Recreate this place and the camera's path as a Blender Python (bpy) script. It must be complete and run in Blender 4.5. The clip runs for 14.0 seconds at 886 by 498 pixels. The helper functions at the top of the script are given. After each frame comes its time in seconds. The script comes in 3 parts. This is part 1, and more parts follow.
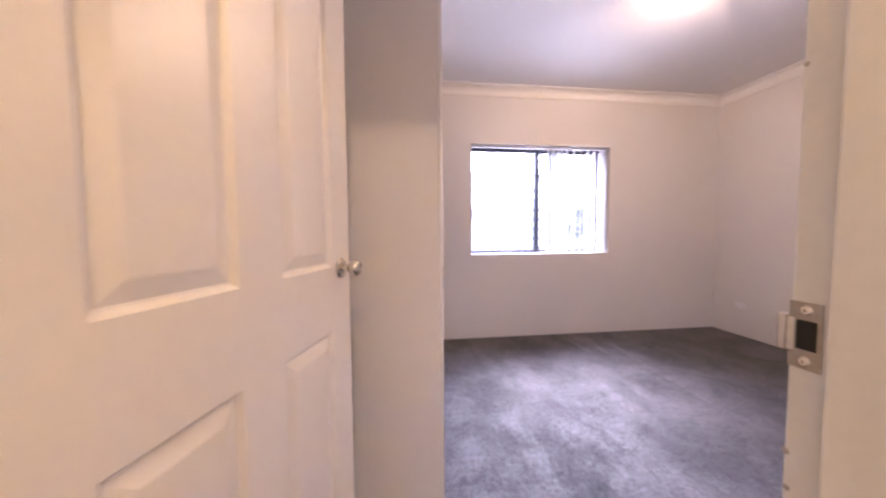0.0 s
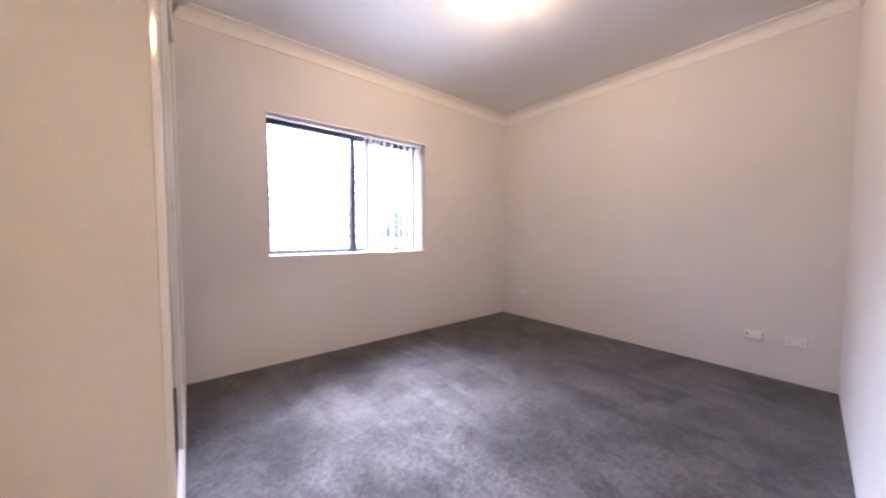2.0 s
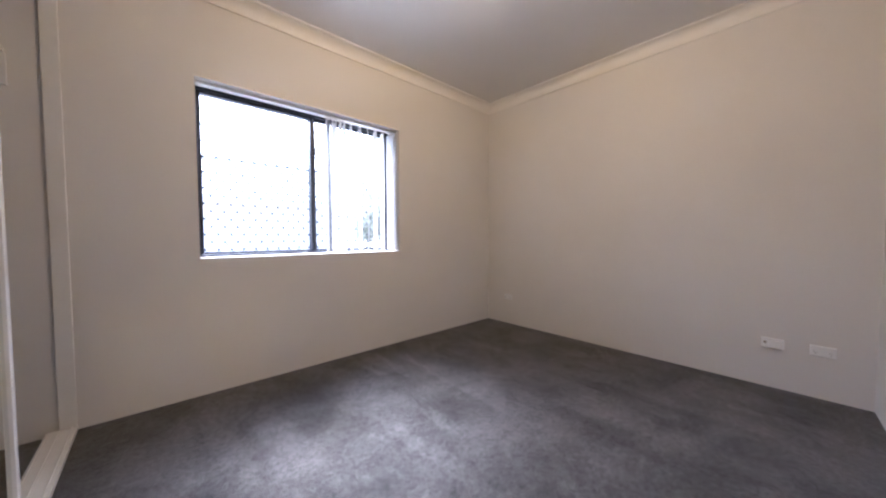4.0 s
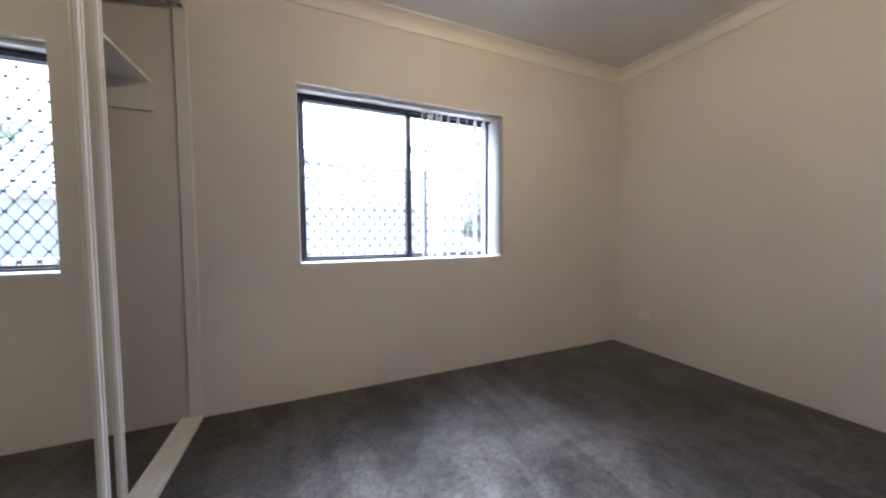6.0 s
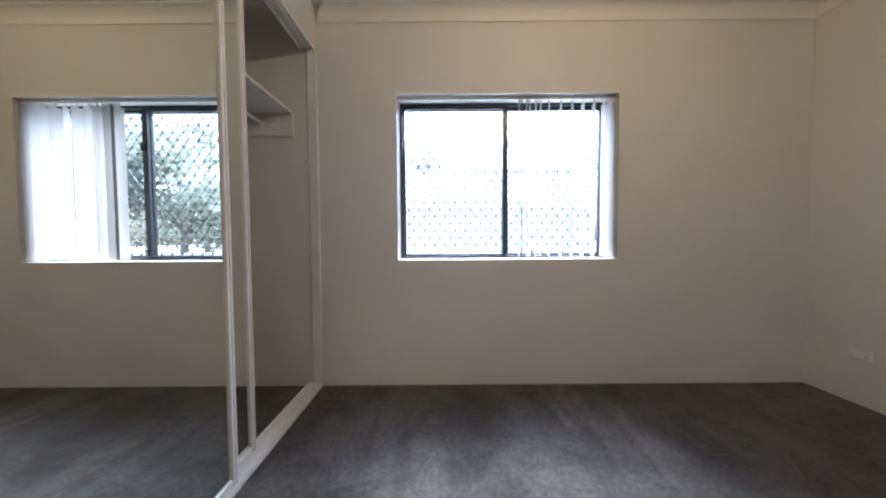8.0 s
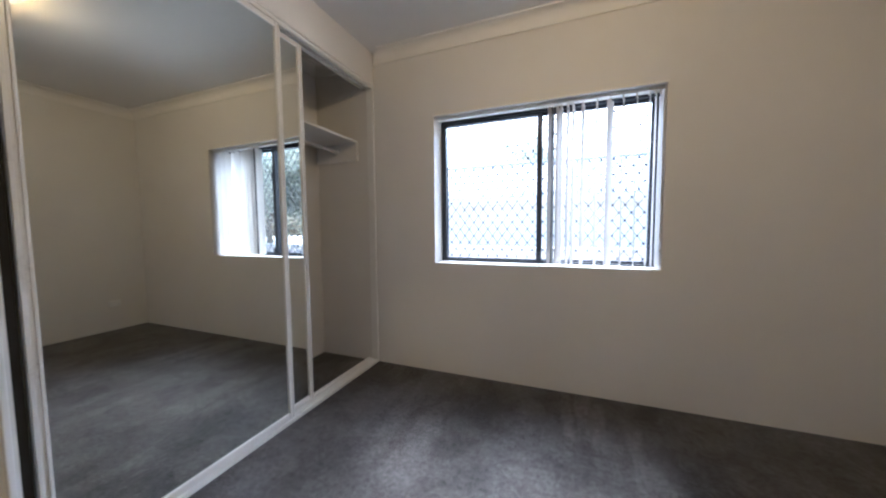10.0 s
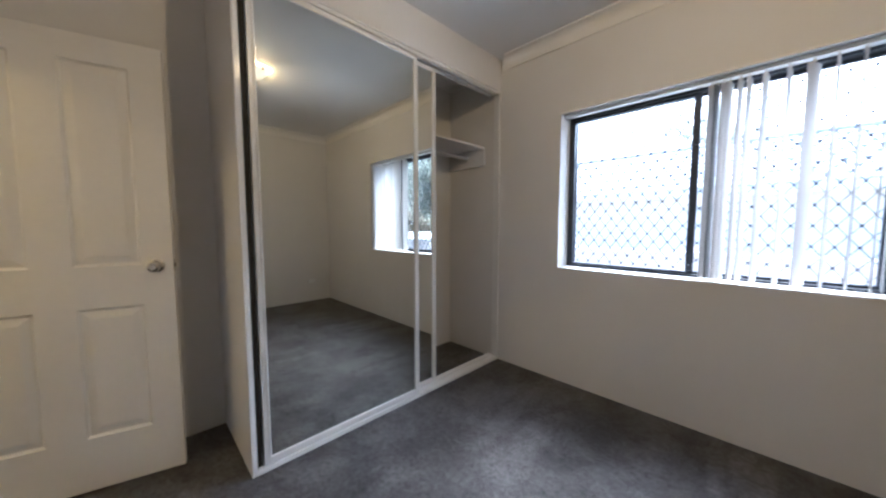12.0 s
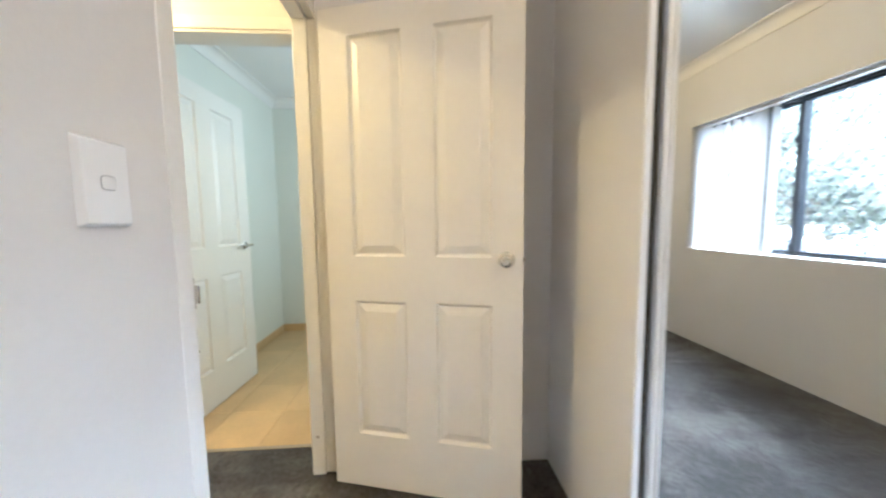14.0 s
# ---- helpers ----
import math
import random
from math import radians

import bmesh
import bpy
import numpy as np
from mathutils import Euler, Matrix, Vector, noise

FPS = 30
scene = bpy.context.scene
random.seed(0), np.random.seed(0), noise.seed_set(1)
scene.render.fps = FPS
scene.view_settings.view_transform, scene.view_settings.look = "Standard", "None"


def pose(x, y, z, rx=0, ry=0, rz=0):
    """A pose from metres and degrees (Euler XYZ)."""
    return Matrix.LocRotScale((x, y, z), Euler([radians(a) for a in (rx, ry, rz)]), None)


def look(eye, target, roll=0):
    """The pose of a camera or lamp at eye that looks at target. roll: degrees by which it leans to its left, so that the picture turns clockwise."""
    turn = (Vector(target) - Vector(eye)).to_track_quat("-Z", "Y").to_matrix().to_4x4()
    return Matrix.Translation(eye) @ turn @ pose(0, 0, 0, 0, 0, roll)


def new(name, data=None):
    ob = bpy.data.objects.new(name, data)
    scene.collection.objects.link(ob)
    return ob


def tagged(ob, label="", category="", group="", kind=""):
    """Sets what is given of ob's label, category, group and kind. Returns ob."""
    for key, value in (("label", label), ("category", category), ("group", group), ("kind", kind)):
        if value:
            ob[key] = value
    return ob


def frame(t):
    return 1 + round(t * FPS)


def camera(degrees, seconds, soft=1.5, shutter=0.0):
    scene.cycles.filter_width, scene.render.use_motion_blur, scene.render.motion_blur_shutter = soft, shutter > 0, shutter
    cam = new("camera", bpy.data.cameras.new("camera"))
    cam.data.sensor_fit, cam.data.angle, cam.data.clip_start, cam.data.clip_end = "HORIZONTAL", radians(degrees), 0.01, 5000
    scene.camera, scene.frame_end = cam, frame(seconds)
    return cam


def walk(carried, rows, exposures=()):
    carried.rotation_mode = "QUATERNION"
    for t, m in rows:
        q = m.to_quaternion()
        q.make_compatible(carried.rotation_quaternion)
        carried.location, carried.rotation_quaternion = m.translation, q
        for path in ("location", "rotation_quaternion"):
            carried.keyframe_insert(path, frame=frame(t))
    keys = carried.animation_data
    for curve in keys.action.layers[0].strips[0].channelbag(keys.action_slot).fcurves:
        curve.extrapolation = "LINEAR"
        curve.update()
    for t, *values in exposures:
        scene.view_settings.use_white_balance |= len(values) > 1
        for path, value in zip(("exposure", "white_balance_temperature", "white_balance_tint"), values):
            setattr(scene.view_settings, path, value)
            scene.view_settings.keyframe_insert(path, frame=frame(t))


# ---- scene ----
cam = camera(108.8, 14.0, soft=2.2, shutter=0.35)
PATH = [
    (0, (-0.616, -0.013, 1.152), (-0.374, 1.969, 1.044), -0.4),
    (0.5, (-0.547, 0.069, 1.139), (0.042, 1.977, 1.031), -0.2),
    (1, (-0.49, 0.195, 1.132), (0.385, 1.99, 1.02), 0.1),
    (1.5, (-0.455, 0.282, 1.126), (0.633, 1.955, 1.007), 0.4),
    (2, (-0.423, 0.394, 1.093), (0.83, 1.949, 0.997), 0.1),
    (2.5, (-0.39, 0.463, 1.082), (0.982, 1.916, 0.999), 0.1),
    (5, (0.027, 0.862, 1.038), (1.274, 2.423, 0.963), -0.7),
    (5.5, (0.065, 0.923, 1.053), (1.106, 2.629, 0.976), -0.4),
    (6, (0.142, 1.02, 1.099), (0.924, 2.859, 1.003), -0.3),
    (6.5, (0.185, 1.092, 1.087), (0.719, 3.017, 0.995), -0.3),
    (7, (0.261, 1.113, 1.079), (0.567, 3.087, 0.993), -0.5),
    (7.5, (0.317, 1.083, 1.059), (0.465, 3.076, 0.986), -0.5),
    (10, (1.093, 0.92, 1.187), (0.367, 2.779, 1.057), -0.5),
    (10.5, (1.229, 0.95, 1.206), (0.3, 2.715, 1.066), -0.6),
    (11, (1.317, 0.966, 1.208), (0.207, 2.625, 1.076), -0.4),
    (11.5, (1.373, 0.97, 1.231), (0.086, 2.495, 1.091), -0.4),
    (12, (1.233, 0.929, 1.235), (-0.192, 2.324, 1.087), 0.0),
    (12.5, (1.042, 0.855, 1.215), (-0.524, 2.09, 1.065), 0.0),
    (13, (0.853, 0.777, 1.215), (-0.92, 1.69, 1.063), -0.1),
    (13.5, (0.609, 0.728, 1.22), (-1.303, 1.289, 1.051), -0.3),
    (14, (0.382, 0.686, 1.188), (-1.607, 0.809, 1.022), -0.7),
]
EXPOSURES = [
    (0.0, 4.40, 5220, 37), (0.5, 4.36, 5200, 36), (1.0, 4.40, 5180, 31), (2.5, 4.36, 5100, 25), (5.0, 3.70, 5080, 13), (7.5, 3.58, 5000, 10), (11.0, 3.40, 4930, 9), (12.0, 3.46, 4890, 9), (12.5, 3.68, 4890, 8), (13.0, 4.18, 4900, 7), (13.3, 4.43, 4880, 7), (14.0, 4.68, 4820, 6),
]
walk(cam, [(t, look(eye, target, roll)) for t, eye, target, roll in PATH], EXPOSURES)

# ---- world, sun and lamps ----
world = bpy.data.worlds.new("sky")
scene.world = world
world.use_nodes = True
wn = world.node_tree.nodes
sky = wn.new("ShaderNodeTexSky")
sky.sky_type = "NISHITA"
sky.sun_disc = False
sky.sun_elevation = radians(52)
sky.sun_rotation = radians(0)
sky.air_density = 1.0
sky.dust_density = 6.0
sky.ozone_density = 1.0
world.node_tree.links.new(sky.outputs[0], wn["Background"].inputs[0])
wn["Background"].inputs[1].default_value = 0.11

sun_data = bpy.data.lights.new("sun", "SUN")
sun_data.energy = 1.5
sun_data.angle = radians(78)
sun_data.color = (0.93, 0.965, 1.0)
sun = new("sun", sun_data)
sun.matrix_world = look((0.9, 10, 13.0), (0.7, 0, 0))


def lamp(name, at, watts, radius, colour):
    data = bpy.data.lights.new(name, "POINT")
    data.energy, data.shadow_soft_size, data.color = watts, radius, colour
    ob = new(name, data)
    ob.location = at
    return ob


ROOM_LAMP = (1.17, 1.74)
lamp("ceiling_lamp_bulb", (ROOM_LAMP[0], ROOM_LAMP[1], 2.617), 2.7, 0.02, (1.0, 0.65, 0.29))
lamp("hall_lamp_bulb", (-0.56, -1.0, 2.54), 2.3, 0.045, (1.0, 0.64, 0.24))
# Added area lamp stands in for daylight from an unseen window.
bath_fill = bpy.data.lights.new("bath_fill_lamp", "AREA")
bath_fill.shape, bath_fill.size, bath_fill.size_y, bath_fill.energy = "RECTANGLE", 0.7, 0.8, 0.62
bath_fill.color = (0.97, 1.0, 0.88)
new("bath_fill_lamp", bath_fill).matrix_world = look((-2.25, 1.085, 1.75), (-2.25, 0.0, 1.75))


# ---- materials ----
def material(name, colour, rough=0.5, metal=0.0, grain=0.0, grain_scale=60.0, mottle=0.0, mottle_scale=2.0, bump=0.0, bump_scale=200.0, coat=0.0, sheen=0.0, spread=0.0):
    """A Principled surface with fine grain, broad mottling and relief, in metres of the object's own space."""
    m = bpy.data.materials.new(name)
    m.use_nodes = True
    nodes, links = m.node_tree.nodes, m.node_tree.links
    b = nodes["Principled BSDF"]
    b.inputs["Roughness"].default_value = rough
    b.inputs["Metallic"].default_value = metal
    b.inputs["Coat Weight"].default_value = coat
    b.inputs["Sheen Weight"].default_value = sheen
    b.inputs["Base Color"].default_value = (*colour, 1)
    co = nodes.new("ShaderNodeNewGeometry")
    value = None

    def noise_tex(scale, detail):
        n = nodes.new("ShaderNodeTexNoise")
        n.inputs["Scale"].default_value = scale
        n.inputs["Detail"].default_value = detail
        links.new(co.outputs["Position"], n.inputs["Vector"])
        return n

    def ranged(source, amount):
        r = nodes.new("ShaderNodeMapRange")
        r.inputs["From Min"].default_value, r.inputs["From Max"].default_value = 0.25, 0.75
        r.inputs["To Min"].default_value, r.inputs["To Max"].default_value = 1 - amount, 1 + amount
        links.new(source, r.inputs["Value"])
        return r.outputs["Result"]

    factors = []
    if grain:
        factors.append(ranged(noise_tex(grain_scale, 3).outputs["Fac"], grain))
    if mottle:
        factors.append(ranged(noise_tex(mottle_scale, 4).outputs["Fac"], mottle))
    if spread:
        info = nodes.new("ShaderNodeObjectInfo")
        factors.append(ranged(info.outputs["Random"], spread))
    for f in factors:
        if value is None:
            value = f
        else:
            mul = nodes.new("ShaderNodeMath")
            mul.operation = "MULTIPLY"
            links.new(value, mul.inputs[0]), links.new(f, mul.inputs[1])
            value = mul.outputs[0]
    if value is not None:
        mix = nodes.new("ShaderNodeVectorMath")
        mix.operation = "SCALE"
        mix.inputs[0].default_value = colour
        links.new(value, mix.inputs["Scale"])
        links.new(mix.outputs[0], b.inputs["Base Color"])
        rr = nodes.new("ShaderNodeMath")
        rr.operation = "MULTIPLY"
        rr.inputs[1].default_value = rough
        links.new(value, rr.inputs[0])
        links.new(rr.outputs[0], b.inputs["Roughness"])
    if bump:
        bn = nodes.new("ShaderNodeBump")
        bn.inputs["Strength"].default_value = bump
        bn.inputs["Distance"].default_value = 0.002
        links.new(noise_tex(bump_scale, 4).outputs["Fac"], bn.inputs["Height"])
        links.new(bn.outputs[0], b.inputs["Normal"])
    return m


WALL = material("painted_plaster", (0.74, 0.718, 0.685), 0.55, grain=0.012, grain_scale=90, mottle=0.03, mottle_scale=1.6, bump=0.25, bump_scale=140)
CEILING = material("ceiling_paint", (0.80, 0.79, 0.77), 0.75, mottle=0.02, mottle_scale=1.2, bump=0.12, bump_scale=160)
CORNICE = material("cornice_paint", (0.82, 0.80, 0.76), 0.6, mottle=0.02, mottle_scale=3, bump=0.08, bump_scale=90)
BATHWALL = material("bath_paint", (0.76, 0.765, 0.69), 0.45, mottle=0.02, mottle_scale=2, bump=0.15, bump_scale=140)
DOORPAINT = material("door_enamel", (0.82, 0.79, 0.73), 0.34, grain=0.01, grain_scale=40, mottle=0.025, mottle_scale=2.5, bump=0.06, bump_scale=60)
FRAMEPAINT = material("frame_enamel", (0.80, 0.785, 0.745), 0.30, grain=0.02, grain_scale=70, mottle=0.03, mottle_scale=5, bump=0.05, bump_scale=80)
WHITEMETAL = material("white_powder_coat", (0.80, 0.79, 0.76), 0.28, grain=0.01, grain_scale=90, mottle=0.03, mottle_scale=6)
WHITEGLOSS = material("glossy_white_trim", (0.82, 0.815, 0.80), 0.13, grain=0.01, grain_scale=90, mottle=0.03, mottle_scale=6)
MELAMINE = material("white_melamine", (0.80, 0.79, 0.77), 0.38, grain=0.01, grain_scale=80, mottle=0.02, mottle_scale=4)
BLACKMETAL = material("black_window_frame", (0.034, 0.037, 0.046), 0.34, grain=0.15, grain_scale=60, mottle=0.1, mottle_scale=8)
GRILLEMETAL = material("grille_metal", (0.11, 0.112, 0.115), 0.5, grain=0.2, grain_scale=60)
STEEL = material("satin_steel", (0.62, 0.59, 0.54), 0.22, 1.0, grain=0.08, grain_scale=120)
STRIKE = material("strike_steel", (0.42, 0.38, 0.33), 0.4, 1.0, grain=0.15, grain_scale=150, mottle=0.1, mottle_scale=40)
# Near-black colour that paints the shade of holes, slots and gaps.
DARK = material("recess_shade", (0.02, 0.018, 0.016), 0.8)
PLASTIC = material("white_plastic", (0.86, 0.86, 0.85), 0.25, mottle=0.01, mottle_scale=20)
BLADE = material("blind_fabric", (0.80, 0.785, 0.77), 0.7, grain=0.03, grain_scale=300, mottle=0.03, mottle_scale=8)
bn_, bl_ = BLADE.node_tree.nodes, BLADE.node_tree.links
b_mix, b_tr = bn_.new("ShaderNodeMixShader"), bn_.new("ShaderNodeBsdfTranslucent")
b_tr.inputs[0].default_value = (0.80, 0.79, 0.77, 1)
b_mix.inputs[0].default_value = 0.32
bl_.new(bn_["Principled BSDF"].outputs[0], b_mix.inputs[1]), bl_.new(b_tr.outputs[0], b_mix.inputs[2])
bl_.new(b_mix.outputs[0], bn_["Material Output"].inputs[0])
# Darkened copy of the blade fabric, for one blade's shaded side.
SHADEBLADE = material("leading_blade_fabric", (0.15, 0.147, 0.142), 0.8, grain=0.03, grain_scale=300, mottle=0.03, mottle_scale=8)
TILE = material("sand_tile", (0.62, 0.44, 0.215), 0.32, grain=0.04, grain_scale=50, mottle=0.07, mottle_scale=6, spread=0.05)
GROUT = material("grout", (0.55, 0.41, 0.23), 0.9, grain=0.1, grain_scale=120)
BARK = material("bark", (0.26, 0.22, 0.18), 0.9, grain=0.3, grain_scale=30, mottle=0.2, mottle_scale=4, bump=0.6, bump_scale=40)
LEAF = material("leaf", (0.21, 0.225, 0.18), 0.5, mottle=0.15, mottle_scale=1.5, grain=0.1, grain_scale=9)
ln_, ll_ = LEAF.node_tree.nodes, LEAF.node_tree.links
l_mix, l_tr = ln_.new("ShaderNodeMixShader"), ln_.new("ShaderNodeBsdfTranslucent")
l_tr.inputs[0].default_value = (0.46, 0.49, 0.41, 1)
l_mix.inputs[0].default_value = 0.5
ll_.new(ln_["Principled BSDF"].outputs[0], l_mix.inputs[1]), ll_.new(l_tr.outputs[0], l_mix.inputs[2])
ll_.new(l_mix.outputs[0], ln_["Material Output"].inputs[0])
PAVING = material("paving", (0.46, 0.44, 0.41), 0.9, grain=0.12, grain_scale=40, mottle=0.15, mottle_scale=0.7, bump=0.4, bump_scale=60)
RENDERWALL = material("render_wall", (0.58, 0.50, 0.45), 0.9, grain=0.08, grain_scale=30, mottle=0.12, mottle_scale=1.2)
ROOFTILE = material("roof_tile", (0.56, 0.53, 0.51), 0.85, grain=0.15, grain_scale=12, mottle=0.2, mottle_scale=1.5)
HOUSEPAINT = material("house_paint", (0.82, 0.77, 0.70), 0.8, grain=0.06, grain_scale=20, mottle=0.08, mottle_scale=1.0)
CAPPING = material("capping", (0.58, 0.54, 0.50), 0.8, grain=0.08, grain_scale=30, mottle=0.1, mottle_scale=2)

# mirror and window glass
MIRROR = bpy.data.materials.new("mirror_silver")
MIRROR.use_nodes = True
mb = MIRROR.node_tree.nodes["Principled BSDF"]
mb.inputs["Base Color"].default_value = (0.73, 0.74, 0.70, 1)
mb.inputs["Metallic"].default_value, mb.inputs["Roughness"].default_value = 1.0, 0.0

GLASS = bpy.data.materials.new("window_glass")
GLASS.use_nodes = True
gn, gl = GLASS.node_tree.nodes, GLASS.node_tree.links
gn.remove(gn["Principled BSDF"])
g_clear, g_shine, g_mix, g_fres = (gn.new(k) for k in ("ShaderNodeBsdfTransparent", "ShaderNodeBsdfGlossy", "ShaderNodeMixShader", "ShaderNodeFresnel"))
g_clear.inputs[0].default_value = (0.93, 0.96, 0.95, 1)
g_shine.inputs["Roughness"].default_value = 0.02
g_fres.inputs[0].default_value = 1.2
gl.new(g_fres.outputs[0], g_mix.inputs[0]), gl.new(g_clear.outputs[0], g_mix.inputs[1]), gl.new(g_shine.outputs[0], g_mix.inputs[2])
gl.new(g_mix.outputs[0], gn["Material Output"].inputs[0])

# opal glass of the ceiling lamp, lit from inside
OPAL = bpy.data.materials.new("lit_opal_glass")
OPAL.use_nodes = True
ob_ = OPAL.node_tree.nodes["Principled BSDF"]
ob_.inputs["Base Color"].default_value = (0.9, 0.85, 0.75, 1)
ob_.inputs["Roughness"].default_value = 0.2
ob_.inputs["Emission Color"].default_value = (1.0, 0.72, 0.38, 1)
ob_.inputs["Emission Strength"].default_value = 0.14

# cut-pile carpet: fibre grain, brushed patches and vacuum stripes
CARPET = bpy.data.materials.new("charcoal_carpet")
CARPET.use_nodes = True
cn, cl = CARPET.node_tree.nodes, CARPET.node_tree.links
cb = cn["Principled BSDF"]
cb.inputs["Roughness"].default_value = 0.50
cb.inputs["Sheen Weight"].default_value = 0.16
cb.inputs["Sheen Roughness"].default_value = 0.45
cb.inputs["Specular Tint"].default_value = (1.0, 0.98, 0.99, 1)
c_geo = cn.new("ShaderNodeNewGeometry")


def carpet_noise(scale, detail, rough=0.5, stretch=None, distortion=0.0):
    n = cn.new("ShaderNodeTexNoise")
    n.inputs["Scale"].default_value, n.inputs["Detail"].default_value = scale, detail
    n.inputs["Roughness"].default_value, n.inputs["Distortion"].default_value = rough, distortion
    if stretch:
        mp = cn.new("ShaderNodeMapping")
        mp.inputs["Scale"].default_value = stretch[0]
        mp.inputs["Rotation"].default_value = (0, 0, radians(stretch[1]))
        cl.new(c_geo.outputs["Position"], mp.inputs["Vector"])
        cl.new(mp.outputs[0], n.inputs["Vector"])
    else:
        cl.new(c_geo.outputs["Position"], n.inputs["Vector"])
    return n.outputs["Fac"]


def carpet_range(source, f0, f1, t0, t1):
    r = cn.new("ShaderNodeMapRange")
    for key, v in zip(("From Min", "From Max", "To Min", "To Max"), (f0, f1, t0, t1)):
        r.inputs[key].default_value = v
    cl.new(source, r.inputs["Value"])
    return r.outputs["Result"]


def carpet_mul(a, b):
    n = cn.new("ShaderNodeMath")
    n.operation = "MULTIPLY"
    cl.new(a, n.inputs[0]), cl.new(b, n.inputs[1])
    return n.outputs[0]


c_fibre = carpet_range(carpet_noise(300, 2), 0.3, 0.7, 0.55, 1.45)
c_tuft = carpet_range(carpet_noise(38, 8, 0.85), 0.36, 0.64, 0.40, 1.60)
c_patch = carpet_range(carpet_noise(2.6, 10, 0.72, distortion=0.35), 0.40, 0.60, 0.62, 1.40)
c_band = carpet_range(carpet_noise(1.0, 3, 0.5, ((6.0, 1.1, 1.0), 9), 0.35), 0.46, 0.54, -0.25, 0.25)
c_where = carpet_range(carpet_noise(1.1, 2), 0.42, 0.62, 0.1, 1.0)
c_one = cn.new("ShaderNodeMath")
c_one.operation = "MULTIPLY_ADD"
cl.new(c_band, c_one.inputs[0]), cl.new(c_where, c_one.inputs[1])
c_one.inputs[2].default_value = 1.0
c_stripe = c_one.outputs[0]
c_all = carpet_mul(carpet_mul(c_fibre, c_tuft), carpet_mul(c_patch, c_stripe))
c_gloss = carpet_mul(carpet_mul(carpet_range(carpet_noise(2.6, 10, 0.72, distortion=0.35), 0.40, 0.60, 0.50, 1.20), c_stripe), c_tuft)
cl.new(c_gloss, cb.inputs["Specular IOR Level"])
c_col = cn.new("ShaderNodeVectorMath")
c_col.operation = "SCALE"
c_col.inputs[0].default_value = (0.036, 0.031, 0.031)
cl.new(c_all, c_col.inputs["Scale"])
cl.new(c_col.outputs[0], cb.inputs["Base Color"])
c_bump = cn.new("ShaderNodeBump")
c_bump.inputs["Strength"].default_value, c_bump.inputs["Distance"].default_value = 0.8, 0.005
cl.new(carpet_noise(260, 3), c_bump.inputs["Height"])
cl.new(c_bump.outputs[0], cb.inputs["Normal"])


# ---- building helpers ----
def add_box(bm, lo, hi, bevel=0.0, segments=1):
    """A box from corner to corner, its edges rounded by bevel."""
    made = bmesh.ops.create_cube(bm, size=1.0)["verts"]
    size = [h - l for l, h in zip(lo, hi)]
    mid = [(h + l) / 2 for l, h in zip(lo, hi)]
    for v in made:
        v.co = Vector((mid[0] + v.co.x * size[0], mid[1] + v.co.y * size[1], mid[2] + v.co.z * size[2]))
    if bevel:
        edges = list({e for v in made for e in v.link_edges})
        bmesh.ops.bevel(bm, geom=edges, offset=bevel, segments=segments, affect="EDGES", profile=0.5)
    return bm


def boxes(*pairs, bevel=0.0, segments=1):
    bm = bmesh.new()
    for lo, hi in pairs:
        add_box(bm, lo, hi, bevel, segments)
    return bm


def lathe(bm, profile, m=Matrix(), seg=28):
    """Turns a profile of (radius, height) about z, then moves it by m."""
    rings = []
    for r, h in profile:
        if r < 1e-6:
            rings.append([bm.verts.new(m @ Vector((0, 0, h)))])
        else:
            rings.append([bm.verts.new(m @ Vector((r * math.cos(2 * math.pi * i / seg), r * math.sin(2 * math.pi * i / seg), h))) for i in range(seg)])
    for a, b in zip(rings, rings[1:]):
        for i in range(seg):
            j = (i + 1) % seg
            if len(a) == 1 and len(b) > 1:
                bm.faces.new((a[0], b[i], b[j]))
            elif len(b) == 1 and len(a) > 1:
                bm.faces.new((a[i], a[j], b[0]))
            elif len(a) > 1:
                bm.faces.new((a[i], a[j], b[j], b[i]))
    return bm


def mesh_from(bm, name, mat, smooth=False):
    bmesh.ops.recalc_face_normals(bm, faces=bm.faces)
    data = bpy.data.meshes.new(name)
    bm.to_mesh(data)
    bm.free()
    data.materials.append(mat)
    if smooth:
        for p in data.polygons:
            p.use_smooth = True
        data.set_sharp_from_angle(angle=radians(38))
    return data


def part(name, bm, mat, parent, label="", smooth=False):
    ob = new(name, mesh_from(bm, name, mat, smooth))
    ob.parent = parent
    if label:
        ob["label"] = label
    return ob


def structure(name, bm, mat, label, category, smooth=False):
    return tagged(new(name, mesh_from(bm, name, mat, smooth)), label, category, kind="structure")


def thing(name, label, category, at=(0, 0, 0), turn=0.0, group=""):
    ob = new(name)
    ob.empty_display_size = 0.1
    ob.matrix_world = pose(*at, 0, 0, turn)
    return tagged(ob, label, category, group)


# ---- the plan ----
XE, YN, YS, XW = 3.017, 3.30, 0.24, -1.080      # bedroom faces: east, north, south, west
CEIL = 2.66
XR = -0.460                                     # wardrobe front
YP = 1.288                                      # south face of the wardrobe's end panel
DX0, DX1, DHEAD = -1.080, -0.255, 2.065         # bedroom doorway
YH = 0.148                                      # hall face of the south wall
HX0, HX1, HY0 = -1.20, 0.15, -2.40              # hall
BX0, BX1, BY0, BY1, BCEIL = -3.19, -1.34, -0.885, 1.00, 2.50   # tiled room
BD0, BD1, BHEAD = -0.70, 0.120, 2.08             # its doorway
TX = -1.275                                     # where carpet meets tiles
